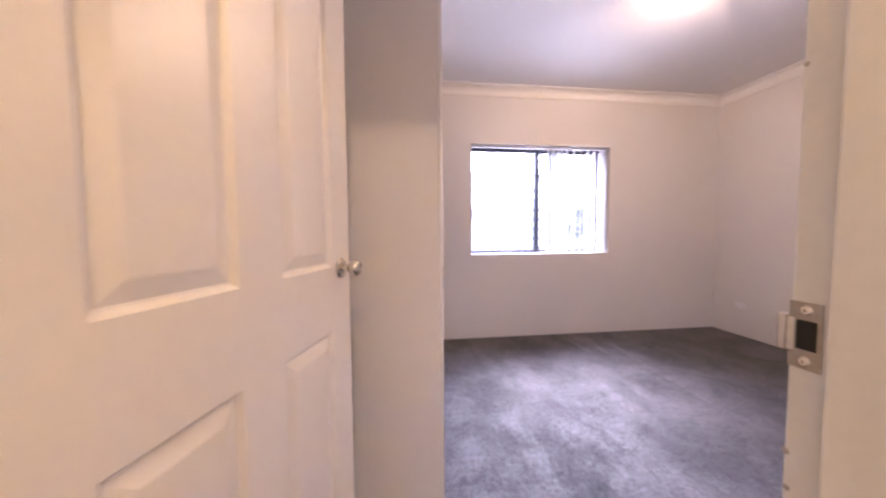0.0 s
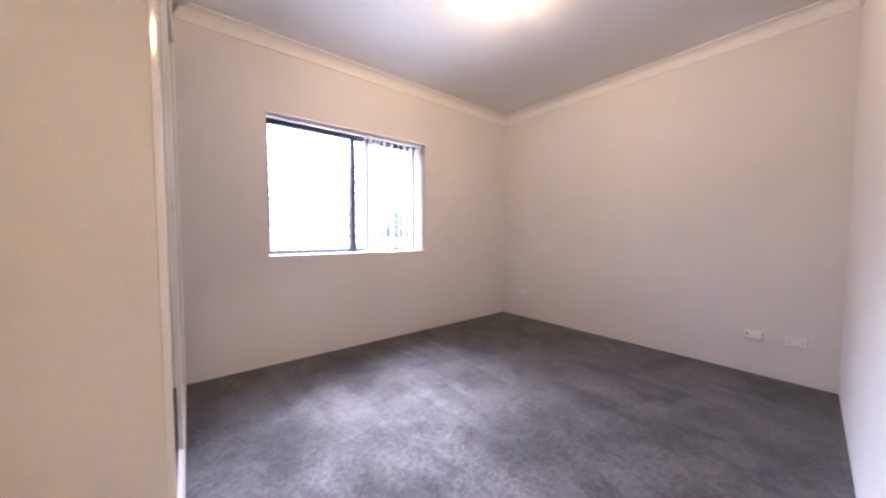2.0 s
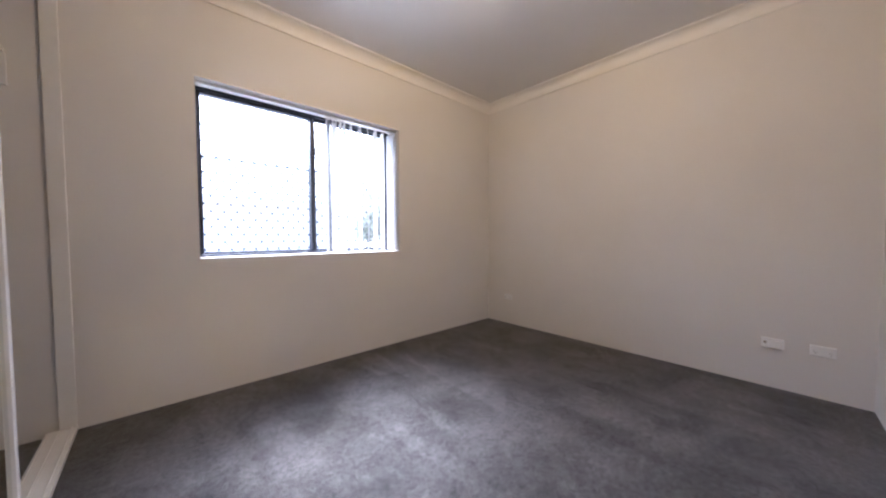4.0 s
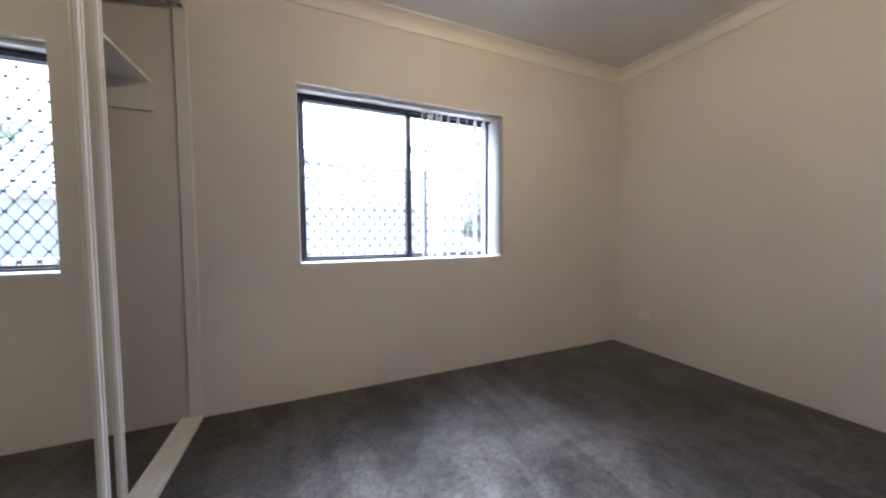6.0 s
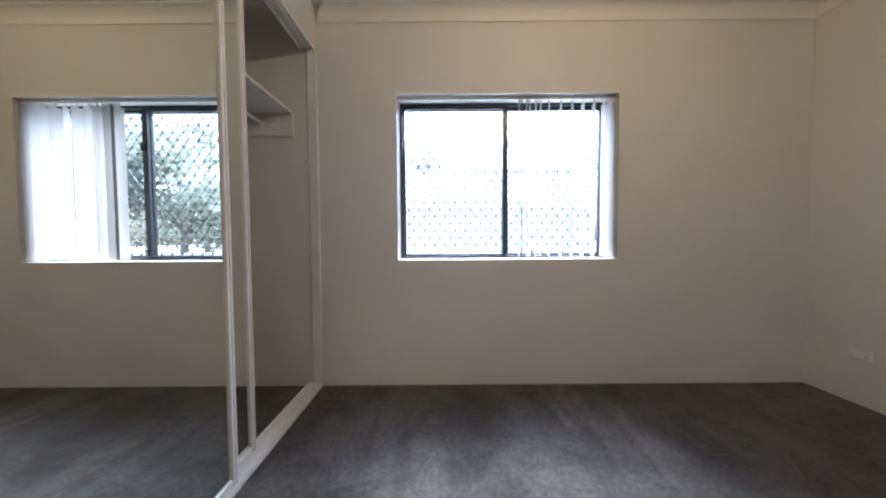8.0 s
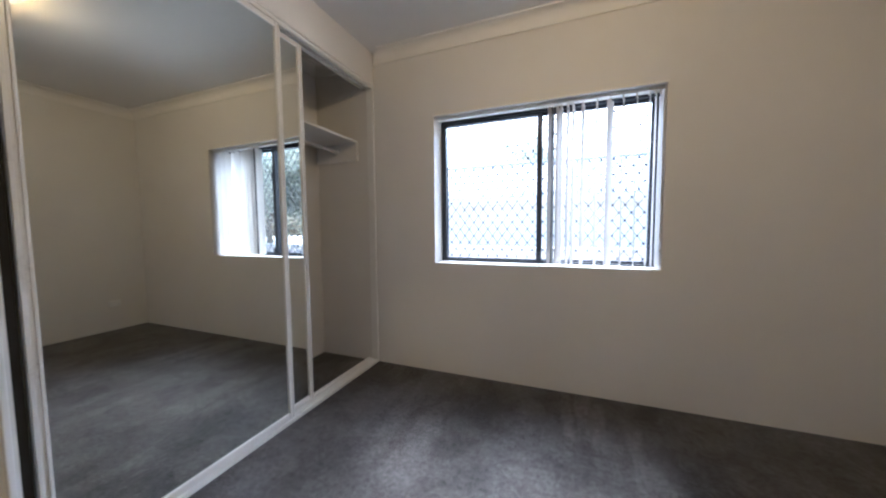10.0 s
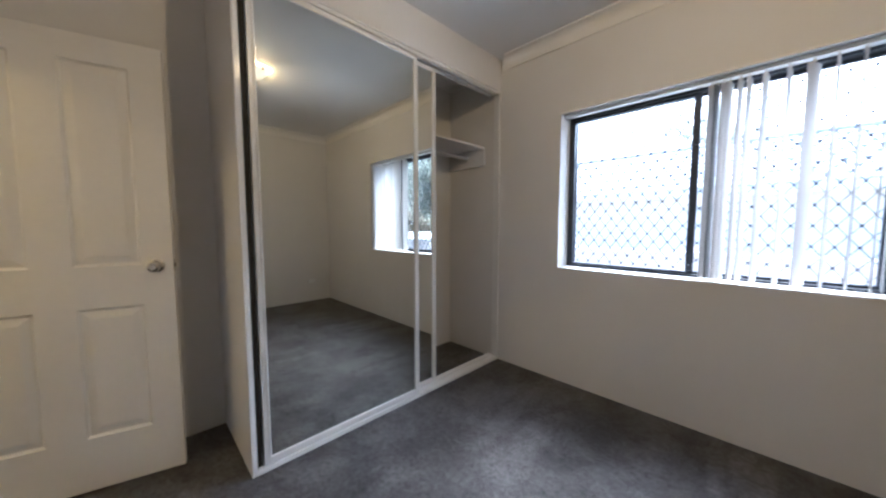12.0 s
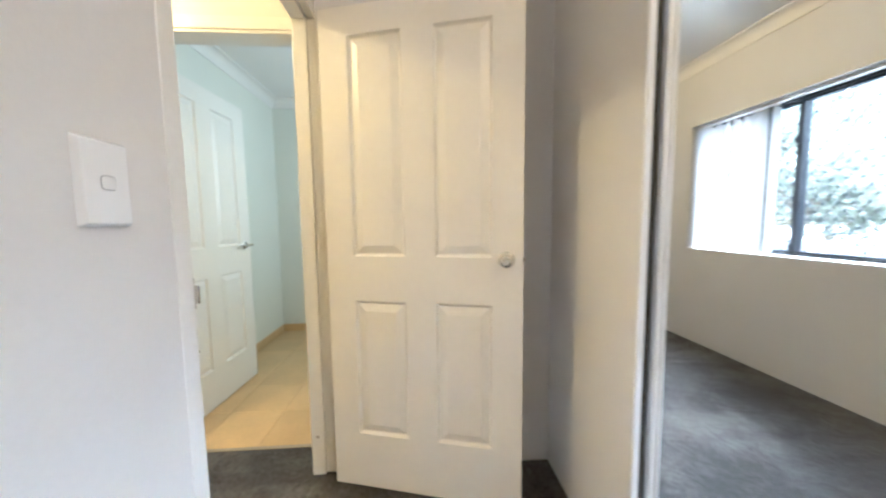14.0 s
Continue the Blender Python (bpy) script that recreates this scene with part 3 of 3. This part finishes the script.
# vertical blind, drawn half across
blind = thing("vertical_blind", "off-white vertical blind with blades turned edge-on", "blind", (0, 3.36, WZ1))
part("headrail", boxes(((WX0 + 0.006, -0.02, -0.024), (WX1 - 0.006, 0.02, -0.003)), bevel=0.003), WHITEMETAL, blind, "slim white headrail")
random.seed(4)
for x, turn, w in ((0.968, 14, 0.10), (0.990, 11, 0.10), (1.022, 13, 0.10), (1.046, 12, 0.10), (1.089, 13, 0.10), (1.124, 12, 0.10), (1.186, 13, 0.10), (1.271, 11, 0.10),
                   (1.352, 29, 0.10), (1.428, 12, 0.10), (1.506, 11, 0.10), (1.577, 10, 0.10), (1.610, 8, 0.10), (1.636, 6, 0.10)):
    turn += random.uniform(-2, 2)
    d = Vector((math.sin(radians(turn)), math.cos(radians(turn)), 0))
    n = Vector((d.y, -d.x, 0))
    bm = bmesh.new()
    rows = []
    for i in range(7):
        s = -0.5 + i / 6
        p = d * (s * w) + n * (0.005 * (1 - 4 * s * s)) + Vector((x, 0, 0))
        rows.append([bm.verts.new(p + n * o + Vector((0, 0, z))) for o in (0, 0.0012) for z in (-0.045, -1.150)])
    for a, b in zip(rows, rows[1:]):
        bm.faces.new((a[0], b[0], b[1], a[1])), bm.faces.new((a[2], a[3], b[3], b[2]))
        bm.faces.new((a[0], a[2], b[2], b[0])), bm.faces.new((a[1], b[1], b[3], a[3]))
    for a in (rows[0], rows[-1]):
        bm.faces.new((a[0], a[1], a[3], a[2]))
    # The second blade takes its shade from the darkened fabric colour.
    bl = part("blade", bm, SHADEBLADE if 0.98 < x < 1.0 else BLADE, blind, "blade coloured dark as if in shade, behind the leading one" if 0.98 < x < 1.0 else "", smooth=True)
    part("carrier", boxes(((x - 0.006, -0.006, -0.047), (x + 0.006, 0.006, -0.022)), bevel=0.002), WHITEMETAL, bl)
part("wand", lathe(bmesh.new(), [(0, -0.98), (0.004, -0.98), (0.004, -0.03), (0, -0.03)], pose(1.648, -0.045, 0), 10), WHITEMETAL, blind, smooth=True)

# cord holders of the blind, screwed to the side of the opening
for z in (1.127, 1.024):
    holder = thing("cord_cleat", "small white plastic blind cord cleat on the window reveal", "cord cleat", (WX1 - 0.0005, 3.315, z), group="blind cord cleats")
    part("base", boxes(((-0.003, -0.008, -0.014), (0.0, 0.008, 0.014)), bevel=0.0012), PLASTIC, holder)
    part("hook", boxes(((-0.013, -0.004, -0.003), (-0.002, 0.004, 0.003)), ((-0.015, -0.004, -0.010), (-0.011, 0.004, 0.010)), bevel=0.001), PLASTIC, holder)

# ---- wardrobe ----
ward_sill = structure("wardrobe_sill", boxes(
    ((XR - 0.112, YP + 0.018, 0.0), (XR, YN - 0.001, 0.022))), WHITEMETAL, "white painted wardrobe sill board", "sill")
for x in (-0.479, -0.525, -0.562):
    part("track_rib", boxes(((x - 0.003, YP + 0.03, 0.0215), (x + 0.003, YN - 0.018, 0.030)), bevel=0.001), WHITEMETAL, ward_sill)
head = structure("wardrobe_head_track", boxes(((XR - 0.11, YP + 0.018, 2.394), (XR - 0.002, YN - 0.001, 2.4015))), WHITEMETAL, "white aluminium double head track", "track")
for x in (-0.470, -0.502, -0.560):
    part("track_fin", boxes(((x - 0.002, YP + 0.03, 2.372), (x + 0.002, YN - 0.018, 2.395)), bevel=0.0008), WHITEMETAL, head)
structure("wardrobe_jamb", boxes(((XR - 0.064, YN - 0.016, 0.022), (XR, YN - 0.0005, 2.394)), bevel=0.002), WHITEMETAL, "white jamb liner of the wardrobe", "jamb")
jl = structure("wardrobe_end_trim", boxes(((XR - 0.112, YP + 0.0165, 0.022), (XR - 0.001, YP + 0.018, 2.394)), ((XR - 0.014, YP - 0.003, 0.0), (XR + 0.003, YP + 0.014, 2.400)), bevel=0.0045, segments=3), WHITEGLOSS, "glossy white edge trim of the wardrobe end", "trim")
# Added black strip paints the dark of the open gap at the door.
part("brush_seal", boxes(((XR - 0.050, YP + 0.0185, 0.024), (XR - 0.020, YP + 0.052, 2.392)), bevel=0.002), DARK, jl, "black strip painted as shade in the gap beside the sliding door")


def mirror_door(y0, y1, x_front, label):
    """A sliding mirror in a slim white aluminium frame."""
    z0, z1, sw = 0.030, 2.366, 0.032
    d = thing("mirrored_sliding_door", label, "wardrobe door", (x_front, (y0 + y1) / 2, z0), group="wardrobe doors")
    hy, h = (y1 - y0) / 2, z1 - z0
    for name, s in (("stile", -1), ("stile", 1)):
        a, b = sorted((s * hy, s * (hy - sw)))
        third = (b - a) / 3
        bm = boxes(((-0.030, a, 0), (0.0, a + third * 1.1, h)), ((-0.030, a + third * 1.1, 0.001), (-0.006, b - third * 0.9, h - 0.001)), ((-0.030, b - third * 0.9, 0), (-0.001, b, h)), bevel=0.002, segments=2)
        part(name, bm, WHITEMETAL, d)
    part("bottom_rail", boxes(((-0.028, -hy + sw, 0.004), (-0.002, hy - sw, 0.034)), bevel=0.002), WHITEMETAL, d)
    part("top_rail", boxes(((-0.028, -hy + sw, h - 0.030), (-0.002, hy - sw, h - 0.002)), bevel=0.002), WHITEMETAL, d)
    part("mirror", boxes(((-0.016, -hy + sw - 0.002, 0.032), (-0.010, hy - sw + 0.002, h - 0.028))), MIRROR, d, "clean silvered mirror sheet")
    return d


mirror_door(1.345, 2.355, -0.464, "white-framed mirrored sliding wardrobe door on the front track")
mirror_door(1.560, 2.562, -0.510, "white-framed mirrored sliding wardrobe door on the rear track")

shelf = thing("wardrobe_shelf", "white melamine wardrobe shelf on end cleats", "shelf", (-0.85, 2.3, 1.939))
part("board", boxes(((XW + 0.85 + 0.001, YP + 0.018 - 2.3, 0.0), (-0.634 + 0.85, YN - 2.3 - 0.001, 0.017)), bevel=0.001), MELAMINE, shelf)
for y0, y1 in ((YN - 0.018, YN - 0.001), (YP + 0.0255, YP + 0.043)):
    part("cleat", boxes(((XW + 0.85 + 0.001, y0 - 2.3, -0.155), (-0.630 + 0.85, y1 - 2.3, -0.0005)), bevel=0.0015), MELAMINE, shelf)
rod = thing("hanging_rail", "white hanging rail under the wardrobe shelf", "rail", (-0.845, 2.3, 1.877))
part("tube", lathe(bmesh.new(), [(0, -1.0 + 0.035), (0.0125, -1.0 + 0.035), (0.0125, 0.975), (0, 0.975)], pose(0, 0.006, 0, -90, 0, 0), 18), WHITEMETAL, rod, smooth=True)
part("socket", lathe(bmesh.new(), [(0, 0.962), (0.022, 0.962), (0.022, 0.981), (0, 0.981)], pose(0, 0, 0, -90, 0, 0), 18), WHITEMETAL, rod, smooth=True)

# ---- ceiling light ----
light = thing("ceiling_light", "round opal glass ceiling light, switched on, with steel clips", "ceiling light", (*ROOM_LAMP, CEIL))
part("base", lathe(bmesh.new(), [(0, -0.001), (0.147, -0.001), (0.152, -0.008), (0.152, -0.020), (0, -0.020)], Matrix(), 40), WHITEMETAL, light, smooth=True)
part("shade", lathe(bmesh.new(), [(0.165, -0.030), (0.160, -0.038), (0.140, -0.056), (0.105, -0.075), (0.06, -0.088), (0.0, -0.093)], Matrix(), 48), OPAL, light, "glowing opal glass dish", smooth=True)
for i in range(3):
    a = radians(25 + 120 * i)
    bm = boxes(((0.150, -0.008, -0.047), (0.172, 0.008, -0.022)), bevel=0.003)
    bmesh.ops.rotate(bm, verts=bm.verts, cent=(0, 0, 0), matrix=Matrix.Rotation(a, 3, "Z"))
    part("clip", bm, STEEL, light)
for ob in light.children:
    if ob.name.startswith("shade"):
        ob.visible_shadow = False


# ---- switches and sockets ----
def plate(bm, w, h, d, m):
    """A wall plate with sloped, rounded sides, lying in its own xy plane."""
    made = bmesh.ops.create_cube(bm, size=1.0)["verts"]
    for v in made:
        k = 0.90 if v.co.z > 0 else 1.0
        v.co = Vector((v.co.x * (w if k == 1 else w - 0.010), v.co.y * (h if k == 1 else h - 0.010), 0.0 if v.co.z < 0 else d))
    bmesh.ops.bevel(bm, geom=list({e for v in made for e in v.link_edges}), offset=0.0018, segments=2, affect="EDGES", profile=0.5)
    bmesh.ops.transform(bm, matrix=m, verts=bm.verts)
    return bm


switch = thing("light_switch", "white plastic single rocker light switch", "light switch", (-0.088, YS + 0.0055, 1.2475))
sm = pose(0, 0, 0, -90, 0, 0) @ pose(0, 0, 0, 0, 0, 180)
part("plate", plate(bmesh.new(), 0.074, 0.120, 0.010, sm), PLASTIC, switch)
def rocker_block(w, h, y0, y1, rim):
    """A small pad with rounded corners, facing y."""
    pad = boxes(((-w / 2, y0, -h / 2), (w / 2, y1, h / 2)))
    bmesh.ops.bevel(pad, geom=[e for e in pad.edges if abs(e.verts[0].co.y - e.verts[1].co.y) > 1e-5], offset=w * 0.28, segments=5, affect="EDGES", profile=0.5)
    front = [e for e in pad.edges if all(v.co.y > y1 - 1e-5 for v in e.verts)]
    bmesh.ops.bevel(pad, geom=front, offset=rim, segments=2, affect="EDGES", profile=0.5)
    return pad


# Grey pad draws the thin shadow line round the rocker by colour.
part("rocker_surround", rocker_block(0.0215, 0.0205, 0.004, 0.0104, 0.0002), material("rocker_shadow", (0.36, 0.36, 0.37), 0.5), switch, "grey pad painted as the shadow gap round the rocker")
bm = rocker_block(0.0192, 0.0182, 0.004, 0.0122, 0.0012)
bmesh.ops.rotate(bm, verts=bm.verts, cent=(0, 0.01, 0), matrix=Matrix.Rotation(radians(5), 3, "X"))
part("rocker", bm, PLASTIC, switch, "small white rocker with rounded corners", smooth=True)

em = pose(0, 0, 0, 0, -90, 0)


def outlet(y, z, label, kind):
    o = thing("power_outlet", label, "power outlet", (XE, y, z))
    part("plate", plate(bmesh.new(), 0.072, 0.116, 0.010, em), PLASTIC, o)
    if kind == "box":
        part("plug_adapter", boxes(((-0.036, -0.050, -0.026), (-0.008, 0.016, 0.028)), bevel=0.004, segments=2), PLASTIC, o, "white plug-in block")
        part("aerial_socket", lathe(bmesh.new(), [(0.0085, 0.0), (0.0085, 0.013), (0.006, 0.0135), (0.005, 0.012), (0, 0.012)], em @ pose(0.004, 0.034, 0), 16), STRIKE, o, "round metal aerial socket", smooth=True)
    else:
        for s in (-1, 1):
            part("rocker", boxes(((-0.0125, s * 0.012 - 0.006, 0.013), (-0.0095, s * 0.012 + 0.006, 0.027)), bevel=0.001), PLASTIC, o)
            # Dark bars on the plate paint the shade inside uncut pin slots.
            for a, dy, dz in ((25, -0.006, -0.004), (-25, 0.006, -0.004), (0, 0.0, -0.015)):
                b2 = boxes(((-0.0107, -0.0009, -0.004), (-0.0099, 0.0009, 0.004)))
                bmesh.ops.rotate(b2, verts=b2.verts, cent=(0, 0, 0), matrix=Matrix.Rotation(radians(a), 3, "X"))
                bmesh.ops.translate(b2, verts=b2.verts, vec=(0, s * 0.032 + dy, dz))
                part("pin_slot", b2, DARK, o)
    return o


outlet(2.990, 0.320, "small white double power outlet low on the wall", "gpo")
outlet(0.778, 0.308, "white outlet with a plugged-in block and aerial socket", "box")
outlet(0.552, 0.308, "white double power outlet low on the wall", "gpo")

# ---- tiled room: skirting tiles and floor tiles ----
sk = structure("baseboard", boxes(((BX0 + 0.0, BY0, 0.0), (BX0 + 0.008, BY1, 0.08)), ((BX0 + 0.008, BY0, 0.0), (BX1 - 0.005, BY0 + 0.008, 0.08)), bevel=0.001), TILE, "sand-coloured skirting tiles", "skirting")

# ---- outside the window ----
structure("ground", boxes(((-60, YO + 0.0, -0.5), (60, 120, -0.35))), PAVING, "pale grey paved yard", "ground")
garden = structure("garden_wall", boxes(((-14, 9.0, -0.35), (22, 9.2, 0.62))), RENDERWALL, "low rendered boundary wall", "garden wall")
part("capping", boxes(((-14, 8.95, 0.62), (22, 9.25, 0.70)), bevel=0.01), CAPPING, garden)


def tree(x, y, height, spread, seed, leaves=6500):
    rnd = random.Random(seed)
    t = thing("tree", "leafy green garden tree beyond the boundary wall", "tree", (x, y, -0.35), group="garden trees")
    bm = bmesh.new()
    tips = []

    def limb(a, b, r0, r1):
        d = (b - a)
        q = d.to_track_quat("Z", "Y").to_matrix().to_4x4()
        lathe(bm, [(r0, 0), (r0 * 0.6 + r1 * 0.4, d.length * 0.5), (r1, d.length)], Matrix.Translation(a) @ q, 8)

    top = Vector((rnd.uniform(-0.2, 0.2), rnd.uniform(-0.2, 0.2), height * 0.42))
    limb(Vector((0, 0, 0)), top, 0.15, 0.10)
    for i in range(9):
        a = 2 * math.pi * i / 9 + rnd.uniform(-0.3, 0.3)
        reach = spread * rnd.uniform(0.45, 0.85)
        tip = Vector((math.cos(a) * reach, math.sin(a) * reach, height * rnd.uniform(0.30, 0.92)))
        limb(top * rnd.uniform(0.7, 1.0), tip, 0.06, 0.02)
        tips.append(tip)
        for _ in range(3):
            t2 = tip + Vector((rnd.uniform(-1, 1), rnd.uniform(-1, 1), rnd.uniform(-0.5, 0.8))) * spread * 0.35
            limb(tip * 0.85 + top * 0.15, t2, 0.025, 0.008)
            tips.append(t2)
    part("trunk", bm, BARK, t, "grey-brown trunk and limbs", smooth=True)
    verts, faces = [], []
    for i in range(leaves):
        c0 = rnd.choice(tips)
        p = c0 + Vector((rnd.gauss(0, 1), rnd.gauss(0, 1), rnd.gauss(0, 0.8))) * spread * 0.17
        u = Vector((rnd.uniform(-1, 1), rnd.uniform(-1, 1), rnd.uniform(-0.6, 0.6))).normalized()
        w = u.cross(Vector((rnd.uniform(-1, 1), rnd.uniform(-1, 1), 1))).normalized()
        s = rnd.uniform(0.07, 0.15)
        k = len(verts)
        verts += [p - u * s, p + w * s * 0.45, p + u * s, p - w * s * 0.45]
        faces.append((k, k + 1, k + 2, k + 3))
    data = bpy.data.meshes.new("crown")
    data.from_pydata([tuple(v) for v in verts], [], faces)
    data.materials.append(LEAF)
    crown = new("crown", data)
    crown.parent = t
    return t


for x, y, h, s, seed in ((7.4, 11.6, 4.6, 2.0, 1), (10.2, 11.2, 5.2, 2.3, 2), (13.6, 12.5, 5.2, 2.4, 3), (9.0, 15.0, 6.4, 2.6, 4), (16.6, 11.5, 5.0, 2.3, 7), (-1.6, 17.0, 5.6, 2.2, 11)):
    tree(x, y, h, s, seed)

# low neighbouring house with a tiled roof beyond the boundary wall
house = thing("house", "pale low house with a grey tiled roof", "house", (-3.0, 12.5, -0.35))
part("wall", boxes(((-9.0, -1.4, 0.0), (8.2, 3.2, 2.30))), HOUSEPAINT, house, "pale rendered wall")
part("fascia", boxes(((-9.4, -1.82, 2.26), (8.6, -1.78, 2.42)), bevel=0.005), WHITEMETAL, house)
part("gutter", boxes(((-9.4, -1.93, 2.33), (8.6, -1.825, 2.43)), bevel=0.02, segments=2), WHITEMETAL, house)
roof_bm = bmesh.new()
for i in range(9):
    ya, za = -1.90 + 0.325 * i, 2.44 + 0.165 * i
    x = -9.4 + (0.15 if i % 2 else 0.0)
    while x < 8.4:
        v = [roof_bm.verts.new((x + a, ya + b, za + c)) for a, b, c in ((0, 0, 0), (0.29, 0, 0), (0.29, 0.36, 0.16), (0, 0.36, 0.16), (0.03, 0, 0.055), (0.26, 0, 0.055), (0.26, 0.36, 0.20), (0.03, 0.36, 0.20))]
        for f in ((3, 2, 1, 0), (4, 5, 6, 7), (0, 1, 5, 4), (1, 2, 6, 5), (2, 3, 7, 6), (3, 0, 4, 7)):
            roof_bm.faces.new([v[k] for k in f])
        x += 0.30
tagged(part("roof", roof_bm, ROOFTILE, house), "rows of weathered pale grey roof tiles", kind="stuff")
part("ridge", boxes(((-9.4, 0.98, 3.92), (8.6, 1.20, 4.04)), bevel=0.04, segments=2), ROOFTILE, house)
part("roof_back", boxes(((-9.4, 1.10, 2.30), (8.6, 3.30, 3.90))), ROOFTILE, house)

# floor tiles of the tiled room, one by one
TS, JOINT = 0.33, 0.002
tile_bm = boxes(((0, 0, -0.006), (TS - JOINT, TS - JOINT, 0.0)), bevel=0.0012)
tile_mesh = mesh_from(tile_bm, "tile", TILE)
y = BY0 + 0.008
while y < BY1 - 0.05:
    x = TX - 0.012 - TS
    while x > BX0 - TS + 0.02:
        if x >= BX0 and y + TS <= BY1:
            tl = new("tile", tile_mesh)
        else:
            x0, y1 = max(x, BX0 + 0.002), min(y + TS - JOINT, BY1 - 0.002)
            tl = new("tile", mesh_from(boxes(((x0 - x, 0, -0.006), (TS - JOINT, y1 - y, 0.0)), bevel=0.0012), "tile_cut", TILE))
        tl.location = (x, y, 0.0015)
        tl.parent = bath_floor
        x -= TS
    y += TS
